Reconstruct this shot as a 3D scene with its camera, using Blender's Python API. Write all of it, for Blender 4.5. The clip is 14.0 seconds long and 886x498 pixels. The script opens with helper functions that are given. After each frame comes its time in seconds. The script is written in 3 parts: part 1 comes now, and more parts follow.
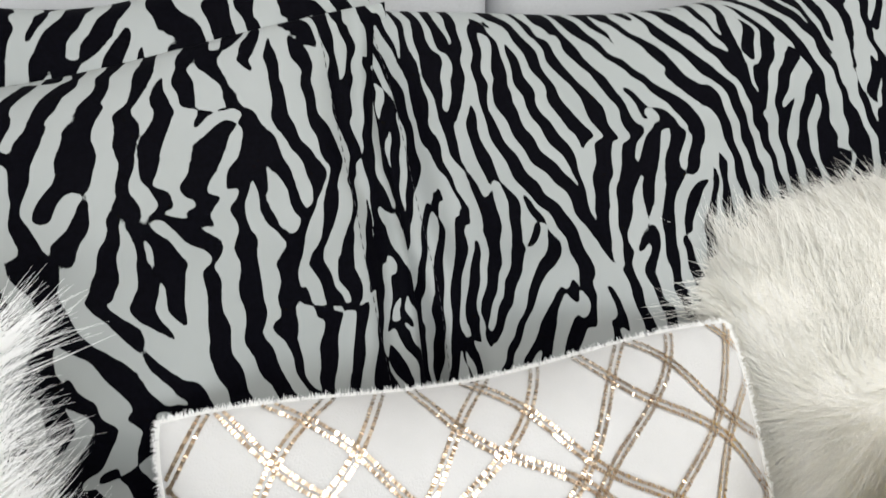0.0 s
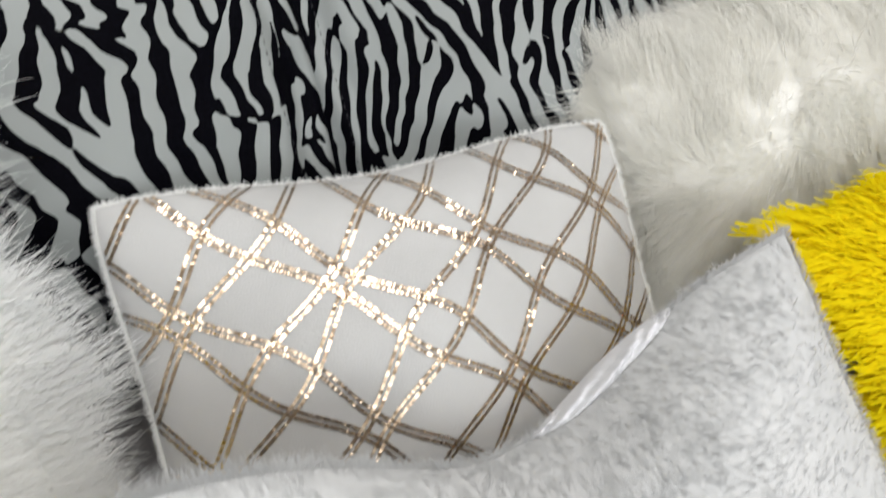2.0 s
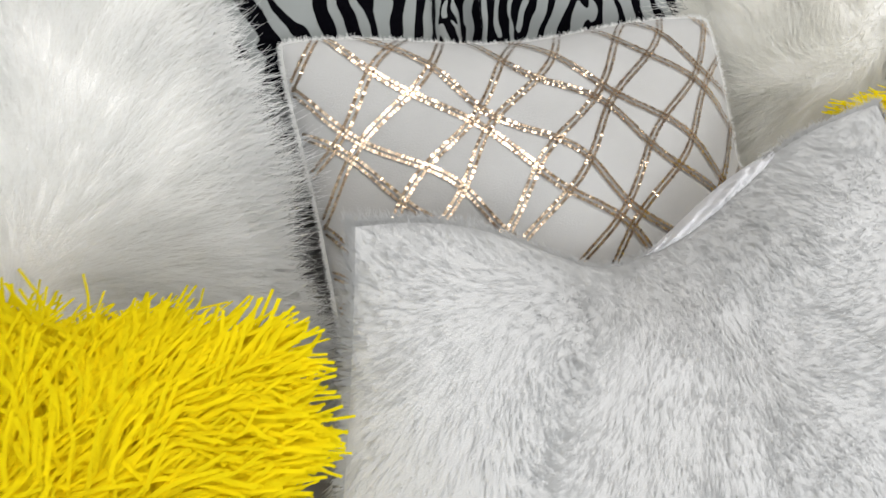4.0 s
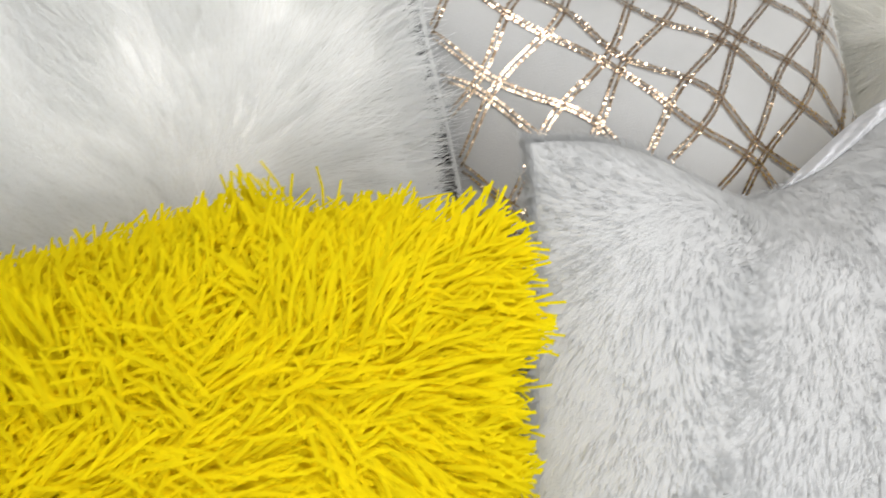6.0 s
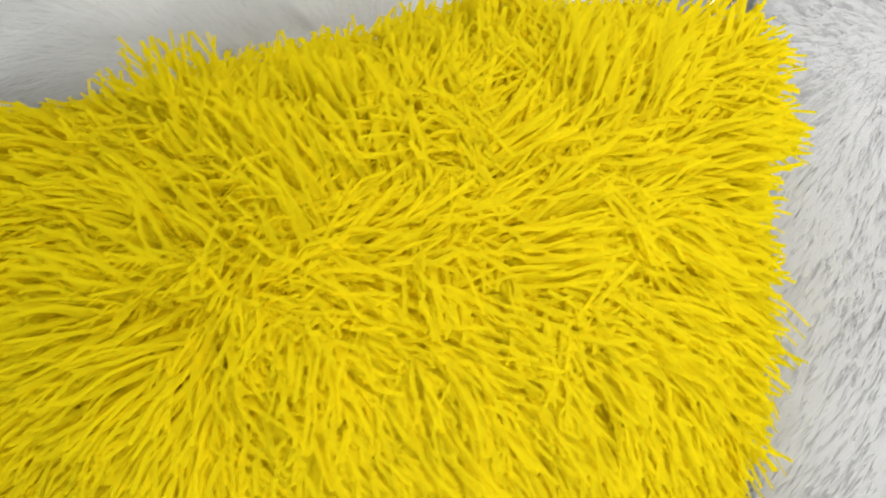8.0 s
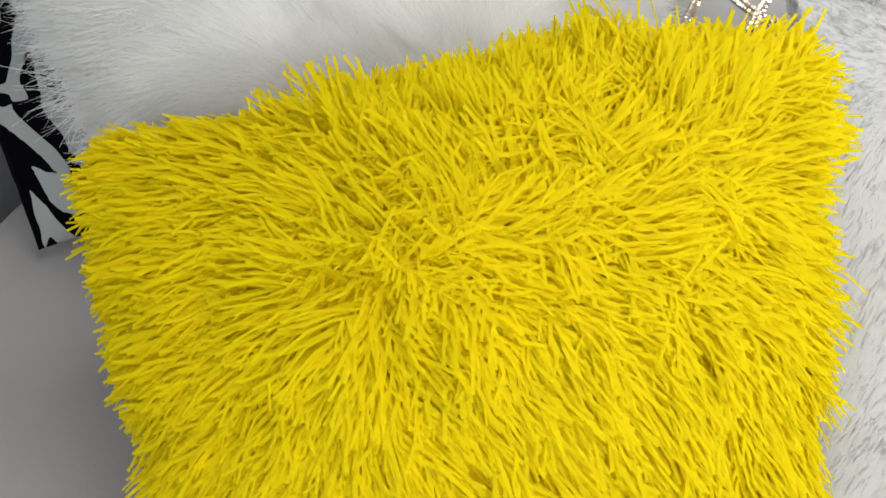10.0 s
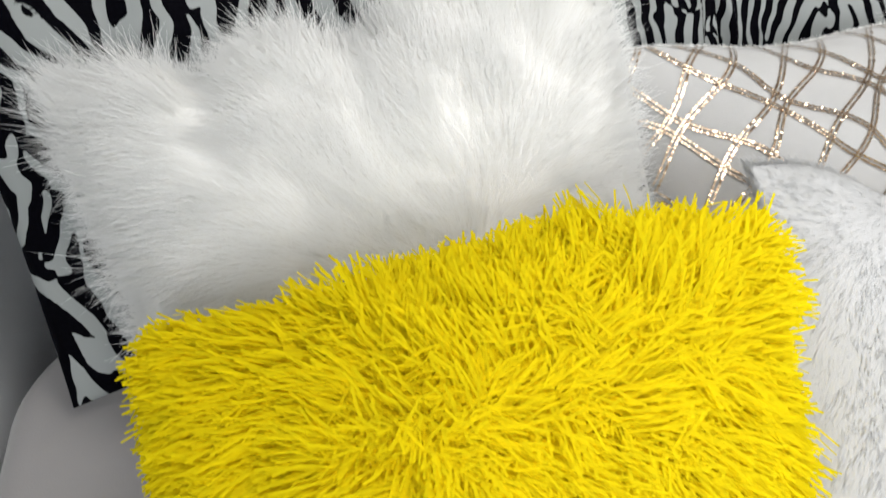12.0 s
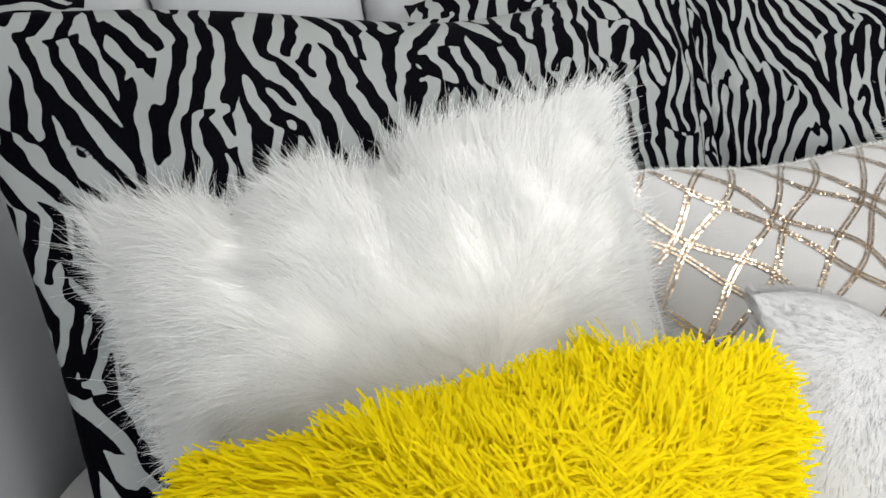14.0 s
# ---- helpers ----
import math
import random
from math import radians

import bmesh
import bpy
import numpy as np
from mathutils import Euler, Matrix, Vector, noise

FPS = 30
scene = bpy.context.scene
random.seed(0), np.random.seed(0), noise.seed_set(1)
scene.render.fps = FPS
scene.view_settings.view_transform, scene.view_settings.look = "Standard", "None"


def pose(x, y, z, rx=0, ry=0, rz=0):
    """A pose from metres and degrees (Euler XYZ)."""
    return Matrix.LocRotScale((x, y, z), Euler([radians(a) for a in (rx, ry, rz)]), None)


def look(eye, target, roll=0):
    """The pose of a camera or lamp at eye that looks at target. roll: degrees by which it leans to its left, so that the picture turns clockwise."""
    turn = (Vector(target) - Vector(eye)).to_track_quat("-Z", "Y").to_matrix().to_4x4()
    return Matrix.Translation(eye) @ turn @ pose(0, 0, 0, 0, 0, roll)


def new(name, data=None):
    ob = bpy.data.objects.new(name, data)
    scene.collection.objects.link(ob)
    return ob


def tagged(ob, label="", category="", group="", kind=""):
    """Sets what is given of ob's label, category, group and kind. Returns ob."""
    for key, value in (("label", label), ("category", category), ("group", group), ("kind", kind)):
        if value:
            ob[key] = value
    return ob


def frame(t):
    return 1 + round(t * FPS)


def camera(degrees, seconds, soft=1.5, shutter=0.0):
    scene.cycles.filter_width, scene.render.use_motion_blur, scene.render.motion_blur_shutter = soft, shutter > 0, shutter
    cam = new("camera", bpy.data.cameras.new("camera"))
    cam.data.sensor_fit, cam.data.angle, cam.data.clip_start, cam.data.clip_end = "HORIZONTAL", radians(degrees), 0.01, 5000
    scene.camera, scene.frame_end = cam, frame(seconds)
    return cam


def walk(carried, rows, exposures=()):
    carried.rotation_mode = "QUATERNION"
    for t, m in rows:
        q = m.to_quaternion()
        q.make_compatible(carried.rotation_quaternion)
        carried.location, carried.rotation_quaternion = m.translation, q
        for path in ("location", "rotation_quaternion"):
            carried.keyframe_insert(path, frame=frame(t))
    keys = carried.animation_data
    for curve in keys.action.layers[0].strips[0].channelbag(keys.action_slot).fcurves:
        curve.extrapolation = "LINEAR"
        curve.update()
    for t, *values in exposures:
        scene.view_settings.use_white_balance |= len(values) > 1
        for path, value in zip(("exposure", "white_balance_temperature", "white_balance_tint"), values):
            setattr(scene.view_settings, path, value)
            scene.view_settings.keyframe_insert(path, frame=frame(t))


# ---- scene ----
cam = camera(67.0, 14.0, shutter=0.5)
METRES, EYE, TILT, LEAN, TURN = 0.8, 1.05, -40.0, 0.0, -18.0
ROWS = [
    (0.0, 0.0, 0.0, 0.0, -0.0, 0.0, 0.0),
    (0.5, 0.0038, -0.0085, -0.0204, -0.4, -1.45, 0.55),
    (1.0, 0.0272, -0.0322, -0.0478, -1.81, -2.12, 2.08),
    (1.5, 0.0545, -0.0714, -0.0815, -4.46, -2.95, 3.41),
    (2.0, 0.0415, -0.0933, -0.1372, -4.41, -5.54, 3.82),
    (2.5, 0.019, -0.104, -0.1861, -3.42, -7.08, 3.47),
    (3.0, -0.0125, -0.1393, -0.2231, -2.43, -6.97, 2.41),
    (3.5, -0.0423, -0.1806, -0.2592, -1.66, -6.25, 1.09),
    (6.0, -0.1939, -0.2367, -0.3412, 0.64, -6.4, 0.55),
    (6.5, -0.2314, -0.2412, -0.3707, 2.17, -7.96, -0.53),
    (7.0, -0.2702, -0.2406, -0.3894, 3.5, -9.06, -1.23),
    (7.5, -0.2954, -0.2485, -0.4101, 3.8, -10.54, -0.79),
    (8.0, -0.3256, -0.2604, -0.4286, 4.28, -11.73, -1.14),
    (8.5, -0.3608, -0.2892, -0.4335, 4.9, -12.64, -1.61),
    (11.0, -0.3951, -0.368, -0.4211, 4.33, -7.24, 0.87),
    (11.5, -0.3957, -0.3817, -0.3943, 4.4, -5.5, 1.48),
    (12.0, -0.3991, -0.4059, -0.3662, 4.2, -1.92, 2.26),
    (12.5, -0.3979, -0.4186, -0.349, 4.29, -0.11, 2.75),
    (13.0, -0.396, -0.4313, -0.3389, 5.04, 2.92, 3.28),
    (13.5, -0.4044, -0.4545, -0.3163, 5.61, 5.14, 2.46),
    (14.0, -0.4015, -0.451, -0.3142, 5.2, 4.86, 2.58),
]
walk(cam, [(t, pose(0, 0, EYE, TILT, LEAN, TURN) @ pose(METRES * x, METRES * y, METRES * z, 90 + pitch, roll, yaw)) for t, x, y, z, yaw, pitch, roll in ROWS],
     exposures=[(0.0, 0.50), (1.0, 0.28), (2.5, 0.12), (3.5, 0.02), (6.0, 0.04), (7.0, 0.04), (8.5, 0.0), (11.0, 0.15), (12.5, 0.22), (14.0, 0.20)])


# ---- world, lamps, exposure ----
world = bpy.data.worlds.new("world")
scene.world = world
world.use_nodes = True
wn = world.node_tree.nodes
sky = wn.new("ShaderNodeTexSky")
sky.sky_type, sky.sun_disc, sky.sun_elevation, sky.sun_rotation = "NISHITA", False, radians(40), radians(200)
world.node_tree.links.new(sky.outputs[0], wn["Background"].inputs[0])
wn["Background"].inputs[1].default_value = 0.1


def area_lamp(name, m, sx, sy, watts, colour):
    data = bpy.data.lights.new(name, "AREA")
    data.shape, data.size, data.size_y, data.energy, data.color = "RECTANGLE", sx, sy, watts, colour
    ob = new(name, data)
    ob.matrix_world = m
    return ob


# front fill added as daylight, and an overhead light whose lamp is unseen
area_lamp("front_fill_light", look((-0.3, -2.55, 1.75), (0.0, 0.2, 0.9)), 2.4, 1.5, 46, (0.93, 0.97, 1.0))
area_lamp("overhead_light", look((0.50, -0.22, 2.40), (0.50, -0.22, 0.0)), 0.9, 0.9, 27, (1.0, 0.98, 0.955))


# ---- materials ----
def material(name):
    m = bpy.data.materials.new(name)
    m.use_nodes = True
    nt = m.node_tree
    return m, nt, nt.nodes["Principled BSDF"]


def node(nt, kind, **values):
    n = nt.nodes.new(kind)
    for key, value in values.items():
        n.inputs[key].default_value = value
    return n


def noise_tex(nt, scale, detail=4.0, rough=0.55, coords="Object"):
    tc = nt.nodes.new("ShaderNodeTexCoord")
    n = node(nt, "ShaderNodeTexNoise", Scale=scale, Detail=detail, Roughness=rough)
    nt.links.new(tc.outputs[coords], n.inputs["Vector"])
    return n


def ramp(nt, src, stops):
    r = nt.nodes.new("ShaderNodeValToRGB")
    el = r.color_ramp.elements
    while len(el) < len(stops):
        el.new(0.5)
    for e, (p, c) in zip(el, stops):
        e.position, e.color = p, (*c, 1)
    nt.links.new(src, r.inputs[0])
    return r


def bump(nt, bsdf, src, strength, distance):
    b = node(nt, "ShaderNodeBump", Strength=strength, Distance=distance)
    nt.links.new(src, b.inputs["Height"])
    nt.links.new(b.outputs[0], bsdf.inputs["Normal"])
    return b


def cloth(name, dark, light, scale=9.0, rough=0.8, weave=900.0, strength=0.25, sheen=0.2):
    """Woven cloth: soft stains over a fine thread relief."""
    m, nt, p = material(name)
    big = noise_tex(nt, scale)
    nt.links.new(ramp(nt, big.outputs["Fac"], [(0.3, dark), (0.7, light)]).outputs[0], p.inputs["Base Color"])
    p.inputs["Roughness"].default_value = rough
    p.inputs["Sheen Weight"].default_value = sheen
    fine = noise_tex(nt, weave, 2.0)
    bump(nt, p, fine.outputs["Fac"], strength, 0.001)
    return m


def fur(name, root, tip, translucent=0.35, rough=0.6, gloss=0.5, low=0.93, high=1.04):
    """Pile: colour runs from root to tip and differs from tuft to tuft."""
    m, nt, p = material(name)
    at = nt.nodes.new("ShaderNodeAttribute")
    at.attribute_name = "along"
    r = ramp(nt, at.outputs["Fac"], [(0.0, root), (0.75, tip)])
    geo = nt.nodes.new("ShaderNodeNewGeometry")
    hs = node(nt, "ShaderNodeHueSaturation")
    mr = node(nt, "ShaderNodeMapRange")
    mr.inputs["To Min"].default_value, mr.inputs["To Max"].default_value = low, high
    nt.links.new(geo.outputs["Random Per Island"], mr.inputs["Value"])
    nt.links.new(mr.outputs[0], hs.inputs["Value"])
    nt.links.new(r.outputs[0], hs.inputs["Color"])
    p.inputs["Roughness"].default_value = rough
    p.inputs["Specular IOR Level"].default_value = gloss
    nt.links.new(hs.outputs[0], p.inputs["Base Color"])
    tr = nt.nodes.new("ShaderNodeBsdfTranslucent")
    nt.links.new(hs.outputs[0], tr.inputs["Color"])
    mix = node(nt, "ShaderNodeMixShader", Fac=translucent)
    nt.links.new(p.outputs[0], mix.inputs[1])
    nt.links.new(tr.outputs[0], mix.inputs[2])
    nt.links.new(mix.outputs[0], nt.nodes["Material Output"].inputs["Surface"])
    return m


def zebra_cloth():
    m, nt, p = material("zebra_print_cotton")
    at = nt.nodes.new("ShaderNodeAttribute")
    at.attribute_name = "stripe"
    wob = noise_tex(nt, 160.0, 3.0)
    mad = nt.nodes.new("ShaderNodeMath")
    mad.operation = "MULTIPLY_ADD"
    mad.inputs[1].default_value = 0.34
    nt.links.new(wob.outputs["Fac"], mad.inputs[0])
    nt.links.new(at.outputs["Fac"], mad.inputs[2])
    edge = ramp(nt, mad.outputs[0], [(0.14, (0, 0, 0)), (0.20, (1, 1, 1))])
    white = ramp(nt, noise_tex(nt, 7.0).outputs["Fac"], [(0.3, (0.265, 0.282, 0.276)), (0.7, (0.30, 0.315, 0.31))])
    black = ramp(nt, noise_tex(nt, 300.0).outputs["Fac"], [(0.3, (0.0008, 0.0008, 0.0016)), (0.7, (0.002, 0.002, 0.0036))])
    mix = nt.nodes.new("ShaderNodeMix")
    mix.data_type = "RGBA"
    nt.links.new(edge.outputs[0], mix.inputs["Factor"])
    nt.links.new(black.outputs[0], mix.inputs["A"])
    nt.links.new(white.outputs[0], mix.inputs["B"])
    nt.links.new(mix.outputs["Result"], p.inputs["Base Color"])
    p.inputs["Roughness"].default_value = 0.7
    p.inputs["Specular IOR Level"].default_value = 0.025
    bump(nt, p, noise_tex(nt, 1400.0, 2.0).outputs["Fac"], 0.15, 0.0006)
    return m


def plain(name, colour, rough, metal=0.0, relief=0.0, scale=60.0):
    m, nt, p = material(name)
    n = noise_tex(nt, scale)
    dark = tuple(c * 0.93 for c in colour)
    nt.links.new(ramp(nt, n.outputs["Fac"], [(0.3, dark), (0.7, colour)]).outputs[0], p.inputs["Base Color"])
    p.inputs["Roughness"].default_value, p.inputs["Metallic"].default_value = rough, metal
    if relief:
        bump(nt, p, n.outputs["Fac"], relief, 0.002)
    return m


def sequin_metal():
    m, nt, p = material("gold_sequin")
    geo = nt.nodes.new("ShaderNodeNewGeometry")
    r = ramp(nt, geo.outputs["Random Per Island"], [(0.0, (0.62, 0.46, 0.32)), (0.6, (0.80, 0.62, 0.45)), (1.0, (0.90, 0.75, 0.56))])
    nt.links.new(r.outputs[0], p.inputs["Base Color"])
    p.inputs["Metallic"].default_value, p.inputs["Roughness"].default_value = 1.0, 0.27
    return m


ZEBRA = zebra_cloth()
LONG_WHITE = fur("long_white_faux_fur", (0.85, 0.845, 0.82), (0.88, 0.88, 0.87), 0.45, 0.7, 0.3, 0.98, 1.01)
LONG_CREAM = fur("long_cream_faux_fur", (0.75, 0.73, 0.665), (0.80, 0.79, 0.745), 0.42, 0.7, 0.3, 0.98, 1.01)
PLUSH_WHITE = fur("white_plush_pile", (0.545, 0.547, 0.542), (0.57, 0.574, 0.575), 0.45, 0.8)
YELLOW = fur("yellow_shag_pile", (0.90, 0.728, 0.003), (0.945, 0.808, 0.005), 0.52, 0.8, 0.15)
WHITE_BACKING = cloth("white_fur_backing", (0.74, 0.73, 0.70), (0.78, 0.77, 0.75))
YELLOW_BACKING = cloth("yellow_knit_backing", (0.88, 0.69, 0.004), (0.92, 0.74, 0.008), weave=500.0, strength=0.5)
PLUSH_BACKING = cloth("white_plush_backing", (0.53, 0.53, 0.527), (0.55, 0.55, 0.55))
VELVET = cloth("cream_velvet", (0.42, 0.415, 0.408), (0.48, 0.475, 0.467), 12.0, 0.85, 700.0, 0.35, 0.4)
SATIN = plain("white_satin", (0.66, 0.66, 0.68), 0.5, relief=0.25, scale=25.0)
SEQUIN = sequin_metal()
LEATHER = plain("white_leatherette", (0.50, 0.51, 0.52), 0.38, relief=0.12, scale=420.0)
SEAT_CLOTH = cloth("pale_grey_microfibre", (0.27, 0.258, 0.258), (0.315, 0.30, 0.295), 5.0, 0.85, 650.0, 0.3, 0.3)
PAINT = plain("white_wall_paint", (0.78, 0.78, 0.77), 0.7, relief=0.1, scale=140.0)
BOARDS = plain("brown_floor", (0.30, 0.20, 0.13), 0.45, relief=0.1, scale=18.0)
WOODLEG = plain("dark_wood", (0.10, 0.06, 0.04), 0.4, relief=0.1, scale=40.0)
THREAD = plain("dark_thread", (0.03, 0.03, 0.035), 0.8)


# ---- mesh helpers ----
def thing(name, label, category, at=(0, 0, 0), group="", kind=""):
    ob = new(name)
    ob.location = at
    ob.empty_display_size = 0.05
    return tagged(ob, label, category, group, kind)


def fast_mesh(name, verts, faces, attributes=(), smooth=True):
    """A mesh from arrays: verts (n, 3), faces (m, 3 or 4)."""
    me = bpy.data.meshes.new(name)
    verts, faces = np.asarray(verts, np.float32), np.asarray(faces, np.int32)
    k = faces.shape[1]
    me.vertices.add(len(verts))
    me.vertices.foreach_set("co", verts.ravel())
    me.loops.add(faces.size)
    me.loops.foreach_set("vertex_index", faces.ravel())
    me.polygons.add(len(faces))
    me.polygons.foreach_set("loop_start", np.arange(0, faces.size, k, dtype=np.int32))
    me.update(calc_edges=True)
    me.polygons.foreach_set("use_smooth", np.full(len(faces), smooth))
    for key, values in attributes:
        me.attributes.new(key, "FLOAT", "POINT").data.foreach_set("value", np.asarray(values, np.float32).ravel())
    me.validate()
    return me


def link(name, me, mat, parent, label="", kind=""):
    ob = new(name, me)
    if mat:
        me.materials.append(mat)
    if parent:
        ob.parent = parent
        ob.matrix_parent_inverse = Matrix.Translation(-parent.location)
    return tagged(ob, label, kind=kind)


def part(name, bm, mat, parent, label=""):
    me = bpy.data.meshes.new(name)
    bm.to_mesh(me)
    bm.free()
    for f in me.polygons:
        f.use_smooth = True
    return link(name, me, mat, parent, label)


def box(x0, x1, y0, y1, z0, z1, bevel=0.0, segs=3):
    bm = bmesh.new()
    bmesh.ops.create_cube(bm, size=1.0)
    for v in bm.verts:
        v.co = ((x0 + x1) / 2 + v.co.x * (x1 - x0), (y0 + y1) / 2 + v.co.y * (y1 - y0), (z0 + z1) / 2 + v.co.z * (z1 - z0))
    if bevel:
        bmesh.ops.bevel(bm, geom=bm.edges[:], offset=bevel, segments=segs, profile=0.5, affect="EDGES")
    return bm


def unit(a):
    return a / np.maximum(np.linalg.norm(a, axis=-1, keepdims=True), 1e-9)


def wander(seed, size, scale):
    """A smooth random field over the plane, about -1 to 1, as a function of x and y in metres."""
    rs = np.random.RandomState(seed)
    w = [(rs.normal(0, 1 / scale, 2), rs.uniform(0, 6.28)) for _ in range(size)]
    return lambda x, y: sum(np.sin(6.28 * (k[0] * x + k[1] * y) * 0.5 + p) for k, p in w) / np.sqrt(size)


class Cushion:
    """The soft form of a pillow: four corners (top left, top right, bottom right, bottom left as one sees its face),
    a belly, edges drawn in between the corners, and dents. u runs right, v up, both from -1 to 1."""

    def __init__(self, tl, tr, br, bl, belly, back=0.6, pull=0.05, dents=None, shift=None, power=0.55, round_off=0.0):
        self.c = [np.array(p, float) for p in (tl, tr, br, bl)]
        self.belly, self.back, self.pull, self.dents, self.shift, self.power = belly, back, pull, dents, shift, power
        self.round_off = round_off
        across, up = self.c[1] + self.c[2] - self.c[0] - self.c[3], self.c[0] + self.c[1] - self.c[2] - self.c[3]
        self.n = unit(np.cross(across, up))
        self.width, self.height = np.linalg.norm(across) / 2, np.linalg.norm(up) / 2

    def at(self, u, v, side=1):
        u, v = np.asarray(u, float), np.asarray(v, float)
        corner = self.round_off * (u * v) ** 4
        a, b = u * (1 - self.pull * (1 - v * v) - corner), v * (1 - self.pull * (1 - u * u) - corner)
        s, t = ((1 + a) / 2)[..., None], ((1 + b) / 2)[..., None]
        tl, tr, br, bl = self.c
        p = (1 - s) * (t * tl + (1 - t) * bl) + s * (t * tr + (1 - t) * br)
        if self.shift:
            p = p + self.shift(u, v)
        rim = np.maximum((1 - u * u) * (1 - v * v), 0)
        h = self.belly * rim ** self.power
        if side > 0:
            if self.dents:
                h = h + self.dents(u, v) * rim ** 0.3
            return p + self.n * h[..., None]
        return p - self.n * (self.back * h)[..., None]

    def axes_at(self, u, v):
        e = 0.01
        u0, v0 = np.clip(u, -0.97, 0.97), np.clip(v, -0.97, 0.97)
        du = self.at(u0 + e, v0) - self.at(u0 - e, v0)
        dv = self.at(u0, v0 + e) - self.at(u0, v0 - e)
        return unit(du), unit(dv), unit(np.cross(du, dv))

    def shell(self, name, nu, nv, field=None):
        """The closed cover. Parameters crowd towards the rim, where it bends most."""
        us, vs = np.sin(np.linspace(-1, 1, nu) * np.pi / 2) * 0.5 + np.linspace(-1, 1, nu) * 0.5, np.sin(np.linspace(-1, 1, nv) * np.pi / 2) * 0.5 + np.linspace(-1, 1, nv) * 0.5
        U, V = np.meshgrid(us, vs, indexing="ij")
        B, C = np.meshgrid(us[::4], vs[::4], indexing="ij")
        quads = lambda i: np.stack([i[:-1, :-1], i[1:, :-1], i[1:, 1:], i[:-1, 1:]], -1).reshape(-1, 4)
        front = np.arange(nu * nv).reshape(nu, nv)
        rear = nu * nv + np.arange(B.size).reshape(B.shape)
        verts = np.concatenate([self.at(U, V).reshape(-1, 3), self.at(B, C, -1).reshape(-1, 3)])
        attr = []
        if field:
            attr = [("stripe", np.concatenate([field(a * self.width / 2, b * self.height / 2).ravel() for a, b in ((U, V), (B, C))]))]
        return fast_mesh(name, verts, np.concatenate([quads(front), quads(rear)[:, ::-1]]), attr)


def strands(name, roots, first, last, length, width, rings=4, sides=2, curl=0.0, seed=0, normals=None, taper=0.85, soft=1.0, splay=0.5):
    """Hairs or pile threads: each bends from its first direction to its last; 2 sides make a ribbon, 3 a round thread."""
    rs = np.random.RandomState(seed)
    n = len(roots)
    t = np.linspace(0, 1, rings)[None, :, None]
    length = np.broadcast_to(np.asarray(length, float), (n,))[:, None, None]
    curve = roots[:, None] + length * (first[:, None] * (t - 0.5 * t * t) + last[:, None] * (0.5 * t * t)) * 1.15
    axis = unit(np.cross(first, rs.normal(size=(n, 3))))
    other = unit(np.cross(first, axis))
    ph, fr = rs.uniform(0, 6.28, (n, 1, 1)), rs.uniform(0.5, 1.3, (n, 1, 1))
    curve = curve + length * curl * t * (np.sin(6.28 * fr * t + ph) * axis[:, None] + np.cos(5.0 * fr * t + ph) * other[:, None])
    way = unit(np.gradient(curve, axis=1))
    if normals is not None and sides == 2:
        sidev = unit(np.cross(way, normals[:, None] + splay * rs.normal(size=(n, 1, 3))))
    else:
        sidev = unit(np.cross(way, axis[:, None]))
    if normals is not None and sides == 2:
        half = rings // 2
        facing = (np.cross(sidev[:, half], way[:, half]) * normals).sum(-1)
        sidev = sidev * np.where(facing < 0, -1.0, 1.0)[:, None, None]
    third = np.cross(way, sidev)
    w = (np.broadcast_to(np.asarray(width, float), (n,))[:, None, None]) * (1 - taper * t ** 2.2) * 0.5
    if sides == 2:
        pts = np.stack([curve - sidev * w, curve + sidev * w], 2)
    else:
        pts = np.stack([curve + w * (np.cos(a) * sidev + np.sin(a) * third) for a in np.arange(sides) * 2 * np.pi / sides], 2)
    ids = np.arange(n * rings * sides).reshape(n, rings, sides)
    faces = []
    for k in range(1 if sides == 2 else sides):
        j = (k + 1) % sides
        faces.append(np.stack([ids[:, :-1, k], ids[:, :-1, j], ids[:, 1:, j], ids[:, 1:, k]], -1).reshape(-1, 4))
    along = np.broadcast_to(np.linspace(0, 1, rings)[None, :, None], (n, rings, sides))
    me = fast_mesh(name, pts.reshape(-1, 3), np.concatenate(faces), [("along", along)])
    if normals is not None and soft > 0:
        own = np.cross(sidev, way)
        mixed = unit(soft * normals[:, None] + (1 - soft) * own)
        me.normals_split_custom_set_from_vertices(np.repeat(mixed.reshape(-1, 3), sides, axis=0).tolist())
    return me


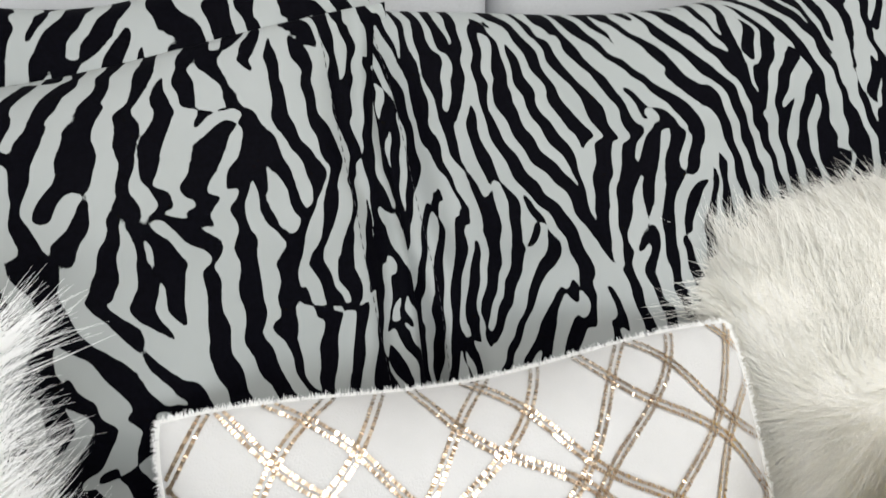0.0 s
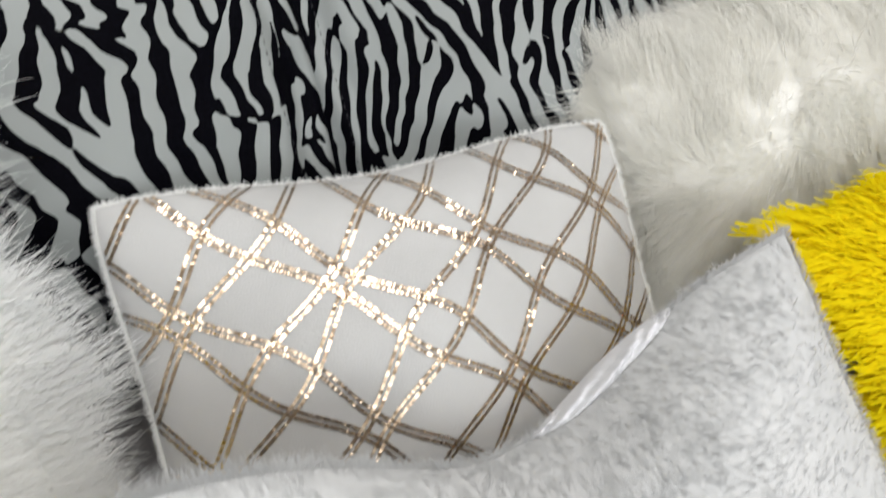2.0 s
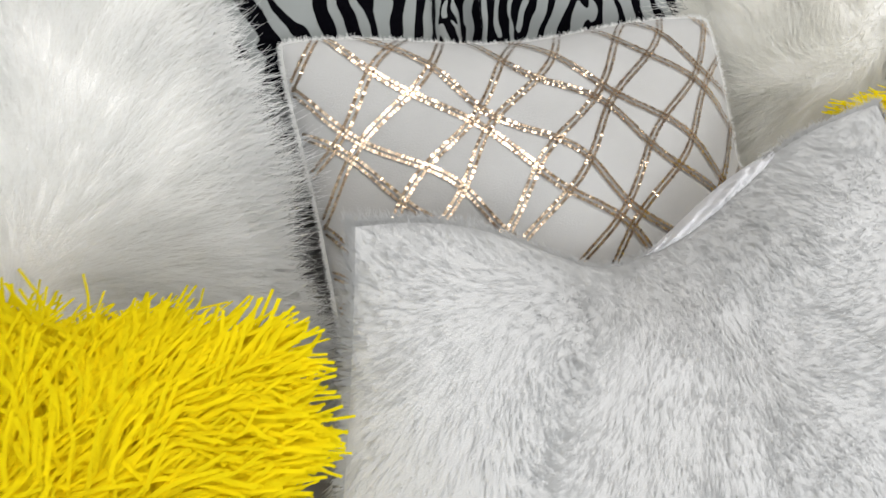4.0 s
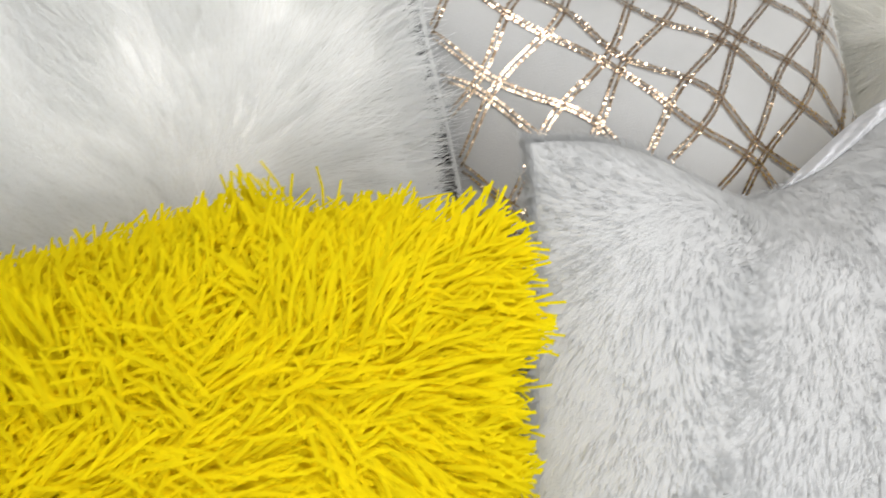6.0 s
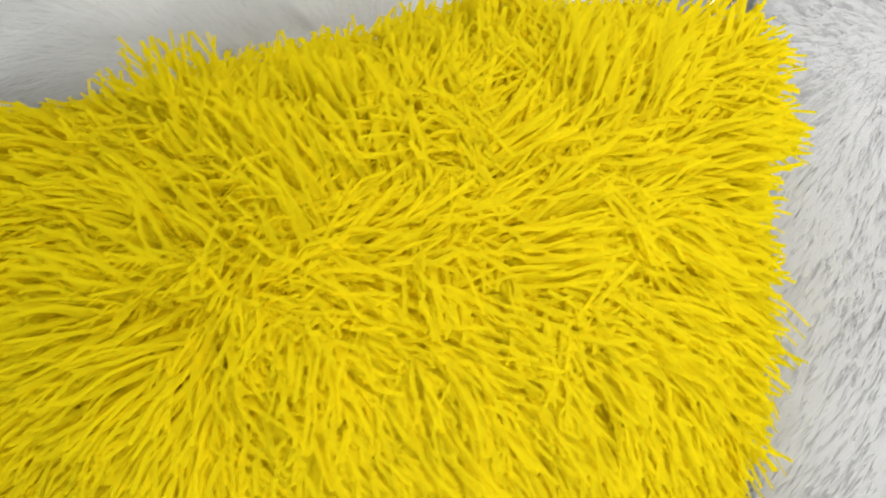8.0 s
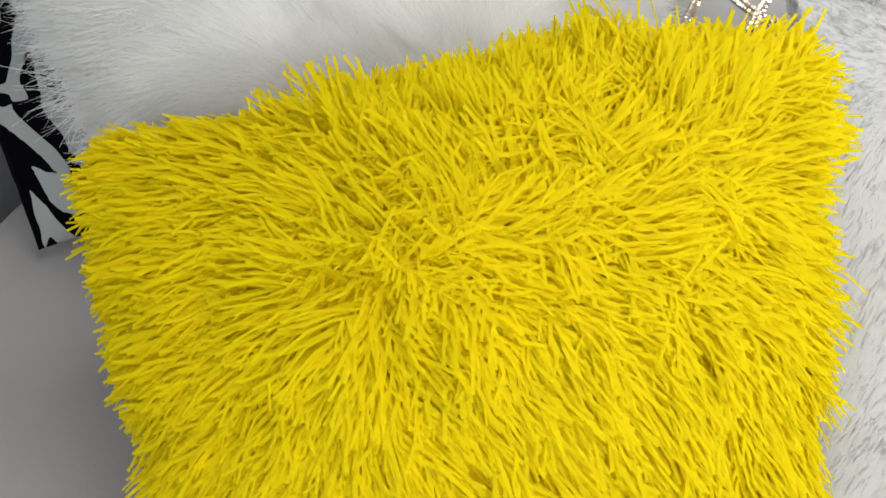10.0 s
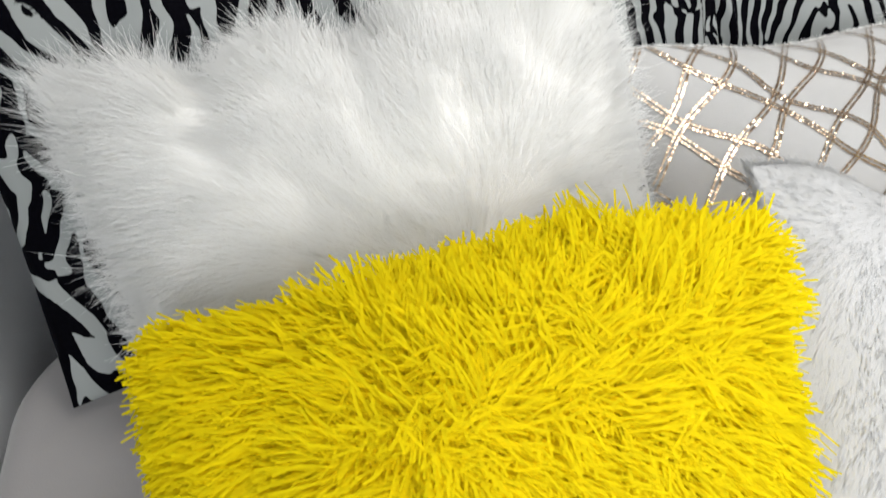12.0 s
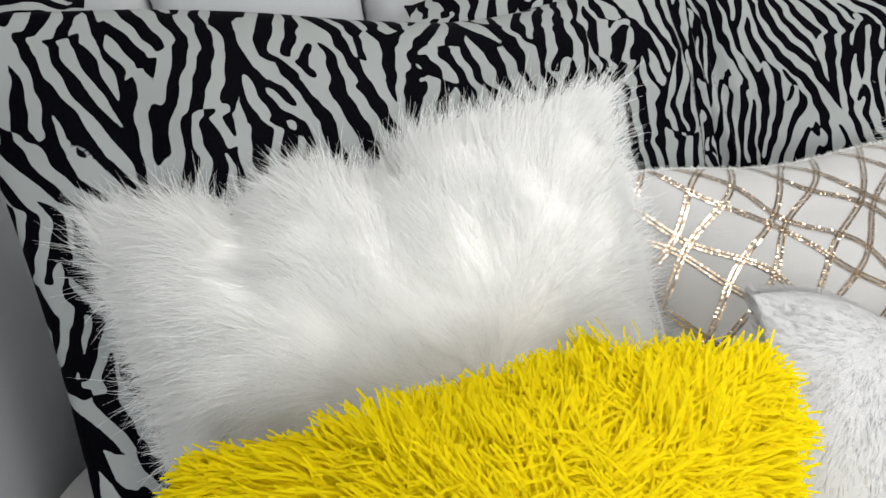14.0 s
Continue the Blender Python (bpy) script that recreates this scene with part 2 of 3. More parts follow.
def pile(name, form, mat, parent, count, length, width, seed, lift=0.7, comb=0.8, droop=0.25, tufts=0, rings=4, sides=2,
         curl=0.05, soft=1.0, middle=(0.0, 0.1), label="", swirl=0.35, reach=1.0, lows=-1.0, mess=0.28, splay=0.5, taper=0.85, bare=None, ridge=0.3, fine=0.09, clump=16.0, slant=0.0, wide=1.0, uneven=0.0, even=0.65, whirl=1.8, calm=0.35, stray=0.0):
    """Pile over the face of a cushion, combed outwards from its middle, in tufts if wanted."""
    rs = np.random.RandomState(seed)
    if tufts:
        cu, cv = rs.uniform(-reach, reach, tufts), rs.uniform(lows, reach, tufts)
        which = rs.randint(0, tufts, count)
        u = np.clip(cu[which] + rs.normal(0, 0.035, count), -1, 1)
        v = np.clip(cv[which] + rs.normal(0, 0.035, count), -1, 1)
    else:
        u, v = rs.uniform(-reach, reach, count), rs.uniform(lows, reach, count)
        which = None
    if bare:
        ok = ~bare(u, v)
        u, v, count = u[ok], v[ok], int(ok.sum())
        which = which[ok] if which is not None else None
    p = form.at(u, v)
    du, dv, nn = form.axes_at(u, v)
    f1, f2 = wander(seed + 1, 7, 0.25), wander(seed + 2, 7, 0.25)
    x, y = u * form.width / 2, v * form.height / 2
    near = np.clip(u, middle[0] - ridge, middle[0] + ridge)
    a, b = wide * (u - near) + swirl * f1(x, y), v - middle[1] - slant * (near - middle[0]) + swirl * f2(x, y)
    if which is not None:
        a, b = a + rs.normal(0, stray, tufts)[which], b + rs.normal(0, stray, tufts)[which]
    r = np.sqrt(a * a + b * b) + 1e-6
    amt = np.minimum(1.0, calm + r)
    flow = (du * (a / r)[:, None] + dv * (b / r)[:, None]) * amt[:, None]
    jit = rs.normal(0, 0.22, (count, 3))
    if which is not None:
        jit = rs.normal(0, mess, (tufts, 3))[which] + rs.normal(0, fine, (count, 3))
    jit = jit * (1 + uneven * u)[:, None] * (1 + whirl * np.exp(-((a * a + b * b) / 0.10)))[:, None]
    draw = (form.at(np.clip(cu, -1, 1), np.clip(cv, -1, 1))[which] - p) * clump if which is not None else 0.0
    first = unit(nn * lift + flow * comb + jit)
    last = unit(nn * lift * 0.25 + flow * comb * 1.3 + jit * 1.3 + np.array([0, 0, -droop]) + draw)
    ls = length * rs.uniform(even, 1.1, count)
    if which is not None:
        ls = ls * rs.uniform(0.75, 1.15, tufts)[which]
    me = strands(name, p - nn * 0.002, first, last, ls, width * rs.uniform(0.7, 1.2, count), rings, sides, curl, seed + 5, nn, soft=soft, splay=splay, taper=taper)
    return link(name, me, mat, parent, label, "stuff")


def fringe(name, form, mat, parent, count, length, width, seed, label="", tilt=0.0):
    """Hairs that stand out all along the seam of a cushion."""
    rs = np.random.RandomState(seed)
    edge, k = rs.randint(0, 4, count), rs.uniform(-1, 1, count)
    u = np.select([edge == 0, edge == 1, edge == 2], [k, -0.985 + 0 * k, 0.985 + 0 * k], k)
    v = np.select([edge == 0, edge == 3], [0.985 + 0 * k, -0.985 + 0 * k], k)
    du, dv, nn = form.axes_at(u, v)
    ou, ov = np.where(np.abs(u) > 0.7, u, 0.35 * u), np.where(np.abs(v) > 0.7, v, 0.35 * v)
    out = unit(du * ou[:, None] + dv * ov[:, None])
    w1 = wander(seed, 7, 0.06)
    lumps = w1(u * form.width / 2, v * form.height / 2)
    side = rs.normal(0, 0.14, (count, 3)) + (du * (0.3 * lumps)[:, None])
    first = unit(out + form.n * (tilt + rs.uniform(-0.5, 0.5, count))[:, None] + side)
    last = unit(out + form.n * (tilt + rs.uniform(-0.3, 0.3, count))[:, None] + side * 1.6 + np.array([0, 0, -0.15]))
    ls = length * rs.uniform(0.6, 1.1, count) * (1 + 0.22 * lumps)
    face = unit(form.n + 0.4 * out)
    link(name, strands(name, form.at(u, v), first, last, ls, width, 4, 2, 0.05, seed + 4, face, splay=0.25), mat, parent, label, "stuff")


def zebra_field(seed, wide=1.10, high=0.70, cell=0.0020, step=0.0235):
    """Zebra print: leaning stripes that meet in chevrons, fork and taper to points."""
    rs = np.random.RandomState(seed)
    nx, ny = int(wide / cell), int(high / cell)
    x, y = np.meshgrid(np.arange(nx) * cell, np.arange(ny) * cell, indexing="ij")
    kx, ky = np.meshgrid(np.fft.fftfreq(nx, cell), np.fft.fftfreq(ny, cell), indexing="ij")
    grain = np.fft.fft2(rs.normal(size=(nx, ny)))
    lean, thick, fine, drift = (wander(seed + k, 9, size) for k, size in ((31, 0.075), (33, 0.040), (34, 0.012), (35, 0.16)))
    way = 0.42 * np.tanh(2.0 * lean(x, y * 0.8)) + 0.12 * drift(x, y)
    z = np.zeros((nx, ny), complex)
    for a in np.linspace(-0.9, 0.9, 9):
        c, d = math.cos(a) / step, math.sin(a) / step
        along, across = (kx - c) * math.cos(a) + (ky - d) * math.sin(a), -(kx - c) * math.sin(a) + (ky - d) * math.cos(a)
        part_a = np.fft.ifft2(grain * np.exp(-(along * step / 0.27) ** 2 - (across * step / 0.105) ** 2))
        z += part_a / np.abs(part_a).mean() * np.exp(-((a - way) / 0.17) ** 2)
    size = np.abs(z)
    f = (1.05 * z.real / (size + 0.30 * size.mean()) - 0.04 + 0.34 * thick(x, y * 0.55) + 0.05 * fine(x, y * 0.5)).astype(np.float32)

    def sample(x, y):
        x = x + 0.0010 * np.sin(y * 190.0 + 3 * np.sin(x * 60.0))
        gx, gy = np.clip((x + wide / 2) / cell, 0, nx - 2), np.clip((y + high / 2) / cell, 0, ny - 2)
        i, j = np.floor(gx).astype(int), np.floor(gy).astype(int)
        a, b = gx - i, gy - j
        return f[i, j] * (1 - a) * (1 - b) + f[i + 1, j] * a * (1 - b) + f[i, j + 1] * (1 - a) * b + f[i + 1, j + 1] * a * b

    return sample


# ---- the room, plain and closed ----
def slab(name, label, dims, mat):
    return tagged(part(name, box(*dims), mat, None), label, "wall" if "wall" in name else name, kind="structure")


slab("floor", "plain brown floor under the sofa", (-2.4, 2.6, -2.7, 1.1, -0.1, 0.0), BOARDS)
slab("ceiling", "plain white ceiling", (-2.4, 2.6, -2.7, 1.1, 2.5, 2.6), PAINT)
slab("wall_north", "plain white wall behind the sofa", (-2.4, 2.6, 1.1, 1.2, -0.1, 2.6), PAINT)
slab("wall_west", "plain white side wall", (-2.5, -2.4, -2.7, 1.2, -0.1, 2.6), PAINT)
slab("wall_east", "plain white side wall", (2.6, 2.7, -2.7, 1.2, -0.1, 2.6), PAINT)
# south wall with the added window's opening through it
for dims in ((-2.5, -1.6, -2.8, -2.7, -0.1, 2.6), (1.0, 2.7, -2.8, -2.7, -0.1, 2.6), (-1.6, 1.0, -2.8, -2.7, -0.1, 0.9), (-1.6, 1.0, -2.8, -2.7, 2.4, 2.6)):
    slab("wall_south", "plain white wall with an opening for the added window", dims, PAINT)


# unseen window, added to give the front fill light a source
def build_added_window():
    w = tagged(thing("added_window", "white framed window with clear glass, unseen, added for the front light", "window", (-0.3, -2.75, 0.9)), kind="structure")
    for dims in ((-1.6, -1.54, -2.79, -2.72, 0.9, 2.4), (0.94, 1.0, -2.79, -2.72, 0.9, 2.4), (-1.54, 0.94, -2.79, -2.72, 0.9, 0.96),
                 (-1.54, 0.94, -2.79, -2.72, 2.34, 2.4), (-0.33, -0.27, -2.78, -2.73, 0.96, 2.34)):
        part("added_window_frame", box(*dims, 0.006, 2), PAINT, w)
    glass, nt, p = material("added_window_glass")
    p.inputs["Transmission Weight"].default_value, p.inputs["Roughness"].default_value = 1.0, 0.02
    for x0, x1 in ((-1.54, -0.33), (-0.27, 0.94)):
        pane = part("pane", box(x0, x1, -2.758, -2.752, 0.96, 2.34), glass, w)
        pane.visible_shadow = False


# unseen housing and rim, added to carry the overhead light
def build_added_lamp():
    lamp = thing("added_ceiling_lamp", "flat square white lamp housing, unseen, added for the overhead light", "lamp", (0.50, -0.22, 2.5))
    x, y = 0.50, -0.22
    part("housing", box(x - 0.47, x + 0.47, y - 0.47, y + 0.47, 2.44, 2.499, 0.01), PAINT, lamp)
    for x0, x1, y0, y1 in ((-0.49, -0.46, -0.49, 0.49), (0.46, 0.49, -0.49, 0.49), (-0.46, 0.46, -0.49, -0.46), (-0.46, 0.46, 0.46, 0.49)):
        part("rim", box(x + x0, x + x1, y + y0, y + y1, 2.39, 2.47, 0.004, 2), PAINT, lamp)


build_added_window()
build_added_lamp()


# ---- sofa ----
def build_sofa():
    s = thing("sofa", "white leatherette sofa with padded back and pale grey seat", "sofa", (0.13, 0.0, 0.0))
    part("base", box(-0.90, 1.16, -0.72, 0.86, 0.08, 0.26, 0.02), LEATHER, s)
    bm = box(-0.835, 1.095, -0.74, 0.37, 0.26, 0.45)
    bmesh.ops.bevel(bm, geom=[e for e in bm.edges if abs(e.verts[0].co.z - e.verts[1].co.z) > 0.1], offset=0.14, segments=10, profile=0.5, affect="EDGES")
    bmesh.ops.bevel(bm, geom=[e for e in bm.edges if min(e.verts[0].co.z, e.verts[1].co.z) > 0.44], offset=0.045, segments=5, profile=0.5, affect="EDGES")
    part("seat_cushion", bm, SEAT_CLOTH, s, "pale grey microfibre seat cushion with rounded corners")
    # the padded back: upright panels with seams between them
    part("back_roll", box(-0.72, 1.10, 0.375, 0.62, 0.262, 0.44, 0.05, 5), LEATHER, s)
    n, w = 7, 2.02 / 7
    for i in range(n):
        x0 = -0.88 + i * w
        bm = box(x0, x0 + w - 0.004, 0.60, 0.80, 0.30, 1.14, 0.035, 4)
        for v in bm.verts:
            v.co.y += (v.co.z - 0.45) * 0.16
        part("back_panel", bm, LEATHER, s)
    part("back_frame", box(-0.90, 1.16, 0.90, 0.98, 0.10, 1.08, 0.02), LEATHER, s)
    for x0, x1 in ((-1.05, -0.85), (1.11, 1.31)):
        part("armrest", box(x0, x1, -0.74, 0.86, 0.08, 0.82, 0.05, 5), LEATHER, s, "smooth white leatherette armrest")
    for x in (-0.95, 1.20):
        for y in (-0.66, 0.80):
            part("leg", box(x - 0.03, x + 0.03, y - 0.03, y + 0.03, 0.0, 0.085, 0.006), WOODLEG, s)


build_sofa()


# ---- zebra pillows against the back ----
def folds(seed, end, depth):
    """Gathers that run down one end of a pillowcase, and soft hollows elsewhere."""
    w1, w2 = wander(seed, 8, 0.16), wander(seed + 3, 8, 0.07)

    def dents(u, v):
        near = np.exp(-((u - end) / 0.16) ** 2)
        g = np.sin(u * 62 + 2.2 * w1(u * 0.3, v * 0.2) + 2.0 * v) * near * depth
        return g + 0.008 * w1(u * 0.4, v * 0.25) + 0.0018 * w2(u * 0.4, v * 0.25)
    return dents


def zebra_pillow(label, corners, belly, seed, end, shift, hems, step):
    form = Cushion(*corners, belly, back=0.5, pull=0.03, dents=folds(seed, end, 0.013), shift=shift, power=0.5)
    field = zebra_field(seed, step=step)
    squeezed = lambda x, y: field(x + np.sign(end) * 0.05 * np.maximum(0, 1 - np.abs(x - end * form.width / 2) / 0.16) ** 2 * 1.2, y)
    base = form.at(np.array(0.0), np.array(-1.0))
    p = thing("bed_pillow", label, "pillow", tuple(base), "zebra pillows")
    link("pillowcase", form.shell("pillowcase", 601, 361, squeezed), ZEBRA, p)
    # loose hem of the case along the top, lying back behind the belly
    w = wander(seed + 9, 6, 0.12)
    for a, b in hems:
        us = np.linspace(a, b, 300)
        rise = np.clip((us - a) * 4, 0.1, 1) * np.clip((b - us) * 8, 0.3, 1)
        rows = []
        for k in np.linspace(0, 1, 42):
            top = form.at(us, np.full_like(us, 0.985))
            off = np.stack([0 * us, 0.015 + 0.055 * k + 0.004 * w(us * 0.4, k * 0.1 + 0 * us), (0.006 + 0.026 * np.sin(k * 2.2) + 0.010 * w(us * 0.4 + 3, 0 * us) * k) * rise], -1)
            rows.append(top + off - np.array([0, 0.008, 0.012]) * (1 - k))
        pts = np.stack(rows, 1)
        ids = np.arange(300 * 42).reshape(300, 42)
        q = np.stack([ids[:-1, :-1], ids[1:, :-1], ids[1:, 1:], ids[:-1, 1:]], -1).reshape(-1, 4)
        U, K = np.meshgrid(us, np.linspace(0, 1, 42), indexing="ij")
        turned = a < 0
        X, Y = (K * 0.09 + 0.2, U * form.width / 2) if turned else (U * form.width / 2 + 0.1, K * 0.08 + 0.22)
        link("case_hem", fast_mesh("case_hem", pts.reshape(-1, 3), q, [("stripe", field(X, Y))]), ZEBRA, p, "loose open hem of the case")
    # row of stitches down the gathered end
    vs = np.linspace(-0.85, 0.9, 46)
    for uu in (end * 0.86,):
        pts = form.at(np.full_like(vs, uu), vs)
        du, dv, nn = form.axes_at(np.full_like(vs, uu), vs)
        me = strands("stitching", pts + nn * 0.0006, dv, dv, 0.0045, 0.0009, 3, 3, 0.0, seed)
        link("stitching", me, THREAD, p, "dark stitched seam", "stuff")
    return form


left_zebra = zebra_pillow("zebra-print bed pillow leaning on the sofa back beside the armrest",
    ((-0.762, 0.47, 0.945), (0.125, 0.54, 0.86), (0.135, 0.335, 0.47), (-0.74, 0.20, 0.47)), 0.095, 11, 1.0,
    lambda u, v: np.stack([0 * u, 0 * u, -0.052 * np.exp(-((u - 0.25) / 0.55) ** 2) * np.maximum(v, 0) ** 2], -1), [(0.1, 0.98), (-0.99, -0.70)], 0.027)
right_zebra = zebra_pillow("zebra-print bed pillow gathered at one end against the sofa back",
    ((0.045, 0.55, 0.85), (0.90, 0.58, 0.83), (0.90, 0.30, 0.47), (0.055, 0.325, 0.47)), 0.085, 23, -1.0,
    lambda u, v: np.stack([0 * u, 0.0 * u, -0.03 * np.exp(-((u + 0.2) / 0.5) ** 2) * np.maximum(v, 0) ** 2], -1), [(0.6, 0.98)], 0.0225)


# ---- long-haired white pillows ----
def fur_pillow(label, corners, belly, seed, mat, notches=()):
    def shift(u, v):
        k = sum((np.exp(-((u - c) / 0.13) ** 2) for c in notches), 0 * u) * np.clip((v - 0.3) / 0.7, 0, 1)
        return np.stack([0 * u, 0 * u, -0.026 * k], -1)

    form = Cushion(*corners, belly, back=0.6, pull=0.035, shift=shift, round_off=0.07)
    p = thing("fur_pillow", label, "pillow", tuple(form.at(np.array(0.0), np.array(-1.0))), "white fur pillows")
    link("cover", form.shell("cover", 61, 61), WHITE_BACKING, p)
    pile("fur", form, mat, p, 36000, 0.050, 0.0005, seed, lift=0.32, comb=0.95, droop=0.08, tufts=2200, rings=4, curl=0.05, mess=0.19, label="long silky white faux fur", splay=0.22, whirl=0.8, calm=0.6)
    fringe("fur_fringe", form, mat, p, 12000, 0.058, 0.0006, seed + 3, "loose white hairs along the seam")
    fringe("fur_underwool", form, mat, p, 13000, 0.034, 0.0009, seed + 8, "dense white underwool along the seam")
    return form


fur_pillow("long-haired white faux fur pillow leaning on a zebra pillow",
           ((-0.640, 0.28, 0.785), (-0.145, 0.245, 0.818), (-0.138, 0.07, 0.465), (-0.60, 0.08, 0.465)), 0.075, 31, LONG_WHITE, (-0.5, 0.05))
fur_pillow("fluffy creamy white faux fur pillow beside the gold lattice pillow",
           ((0.35, 0.37, 0.685), (0.84, 0.36, 0.71), (0.86, 0.14, 0.49), (0.35, 0.16, 0.49)), 0.075, 37, LONG_CREAM)


# ---- gold lattice pillow ----
def gold_pillow():
    w1 = wander(5, 7, 0.12)
    form = Cushion((-0.106, 0.305, 0.70), (0.358, 0.305, 0.647), (0.315, 0.06, 0.48), (-0.113, 0.09, 0.48), 0.060, back=0.7, pull=0.045, round_off=0.055,
                   dents=lambda u, v: 0.0032 * w1(u * 0.25, v * 0.2),
                   shift=lambda u, v: np.stack([0 * u, 0 * u, -0.017 * np.exp(-((u + 0.05) / 0.5) ** 2) * np.clip(v, 0, 1)], -1))
    p = thing("lattice_pillow", "cream velvet lumbar pillow with a wavy gold sequin lattice", "pillow", tuple(form.at(np.array(0.0), np.array(-1.0))))
    link("cover", form.shell("cover", 89, 69), VELVET, p)
    rs = np.random.RandomState(3)
    W, H = 0.47, 0.36
    ea, eb, o = np.array((0.063, 0.0655)), np.array((0.063, -0.075)), np.array((0.0403, 0.1245))
    hexa = np.array([(math.cos(a), math.sin(a)) for a in np.arange(6) * math.pi / 3])
    for fam in (0, 1):
        along, across = (ea, eb) if fam == 0 else (eb, ea)
        perp = unit(np.array((-along[1], along[0])))
        for i in range(-5, 9):
            for sign in (-1, 1):
                t = np.arange(-12, 14, 0.0014 / np.linalg.norm(along))
                mid = o + i * across + t[:, None] * along
                off = sign * (0.0150 - 0.0063 * np.cos(math.pi * (i + t)))
                slope = sign * 0.0063 * math.pi * np.sin(math.pi * (i + t)) / np.linalg.norm(along)
                line = mid + off[:, None] * perp
                tang = unit(unit(along) + slope[:, None] * perp)
                nrm = np.stack([-tang[:, 1], tang[:, 0]], -1)
                pts = np.concatenate([line + nrm * 0.0026, line - nrm * 0.0026])
                tg = np.concatenate([tang, tang])
                u, v = pts[:, 0] / W * 2 - 1, 1 - pts[:, 1] / H * 2
                ok = (np.abs(u) < 0.975) & (np.abs(v) < 0.975)
                if ok.sum() < 20:
                    continue
                u, v, tg = u[ok], v[ok], tg[ok]
                n = len(u)
                du, dv, nn = form.axes_at(u, v)
                c = form.at(u, v) + nn * (0.0014 + 0.0008 * rs.rand(n))[:, None]
                a = du * tg[:, :1] - dv * tg[:, 1:]
                nn = unit(nn + rs.normal(0, 0.13, (n, 3)) + a * 0.16)
                a = unit(a - nn * (a * nn).sum(-1, keepdims=True))
                b = np.cross(nn, a)
                vert = c[:, None] + 0.0017 * (hexa[None, :, :1] * a[:, None] * 0.42 + hexa[None, :, 1:] * b[:, None])
                ids = np.arange(n * 6).reshape(n, 6)
                faces = np.concatenate([ids[:, [0, 1, 2, 3]], ids[:, [0, 3, 4, 5]]])
                link("sequin_band", fast_mesh("sequin_band", vert.reshape(-1, 3), faces, smooth=False), SEQUIN, p, "wavy double row of gold sequins", "stuff")
    # short plush rim along the seam
    us = rs.uniform(-1, 1, 7000)
    edge = rs.randint(0, 3, 7000)
    u = np.where(edge == 0, us, np.where(edge == 1, -0.99, 0.99))
    v = np.where(edge == 0, 0.985, us)
    du, dv, nn = form.axes_at(u, v)
    out = unit(du * np.where(edge == 1, -1, np.where(edge == 2, 1, 0))[:, None] + dv * (edge == 0)[:, None] + nn * 0.4 + rs.normal(0, 0.45, (7000, 3)))
    link("rim_plush", strands("rim_plush", form.at(u, v), out, out, 0.0050 * rs.uniform(0.3, 1.1, 7000), 0.0006, 3, 2, 0.05, 8, np.broadcast_to(form.n, nn.shape)), LONG_WHITE, p, "short white plush along the seam", "stuff")
    return form


gold_pillow()


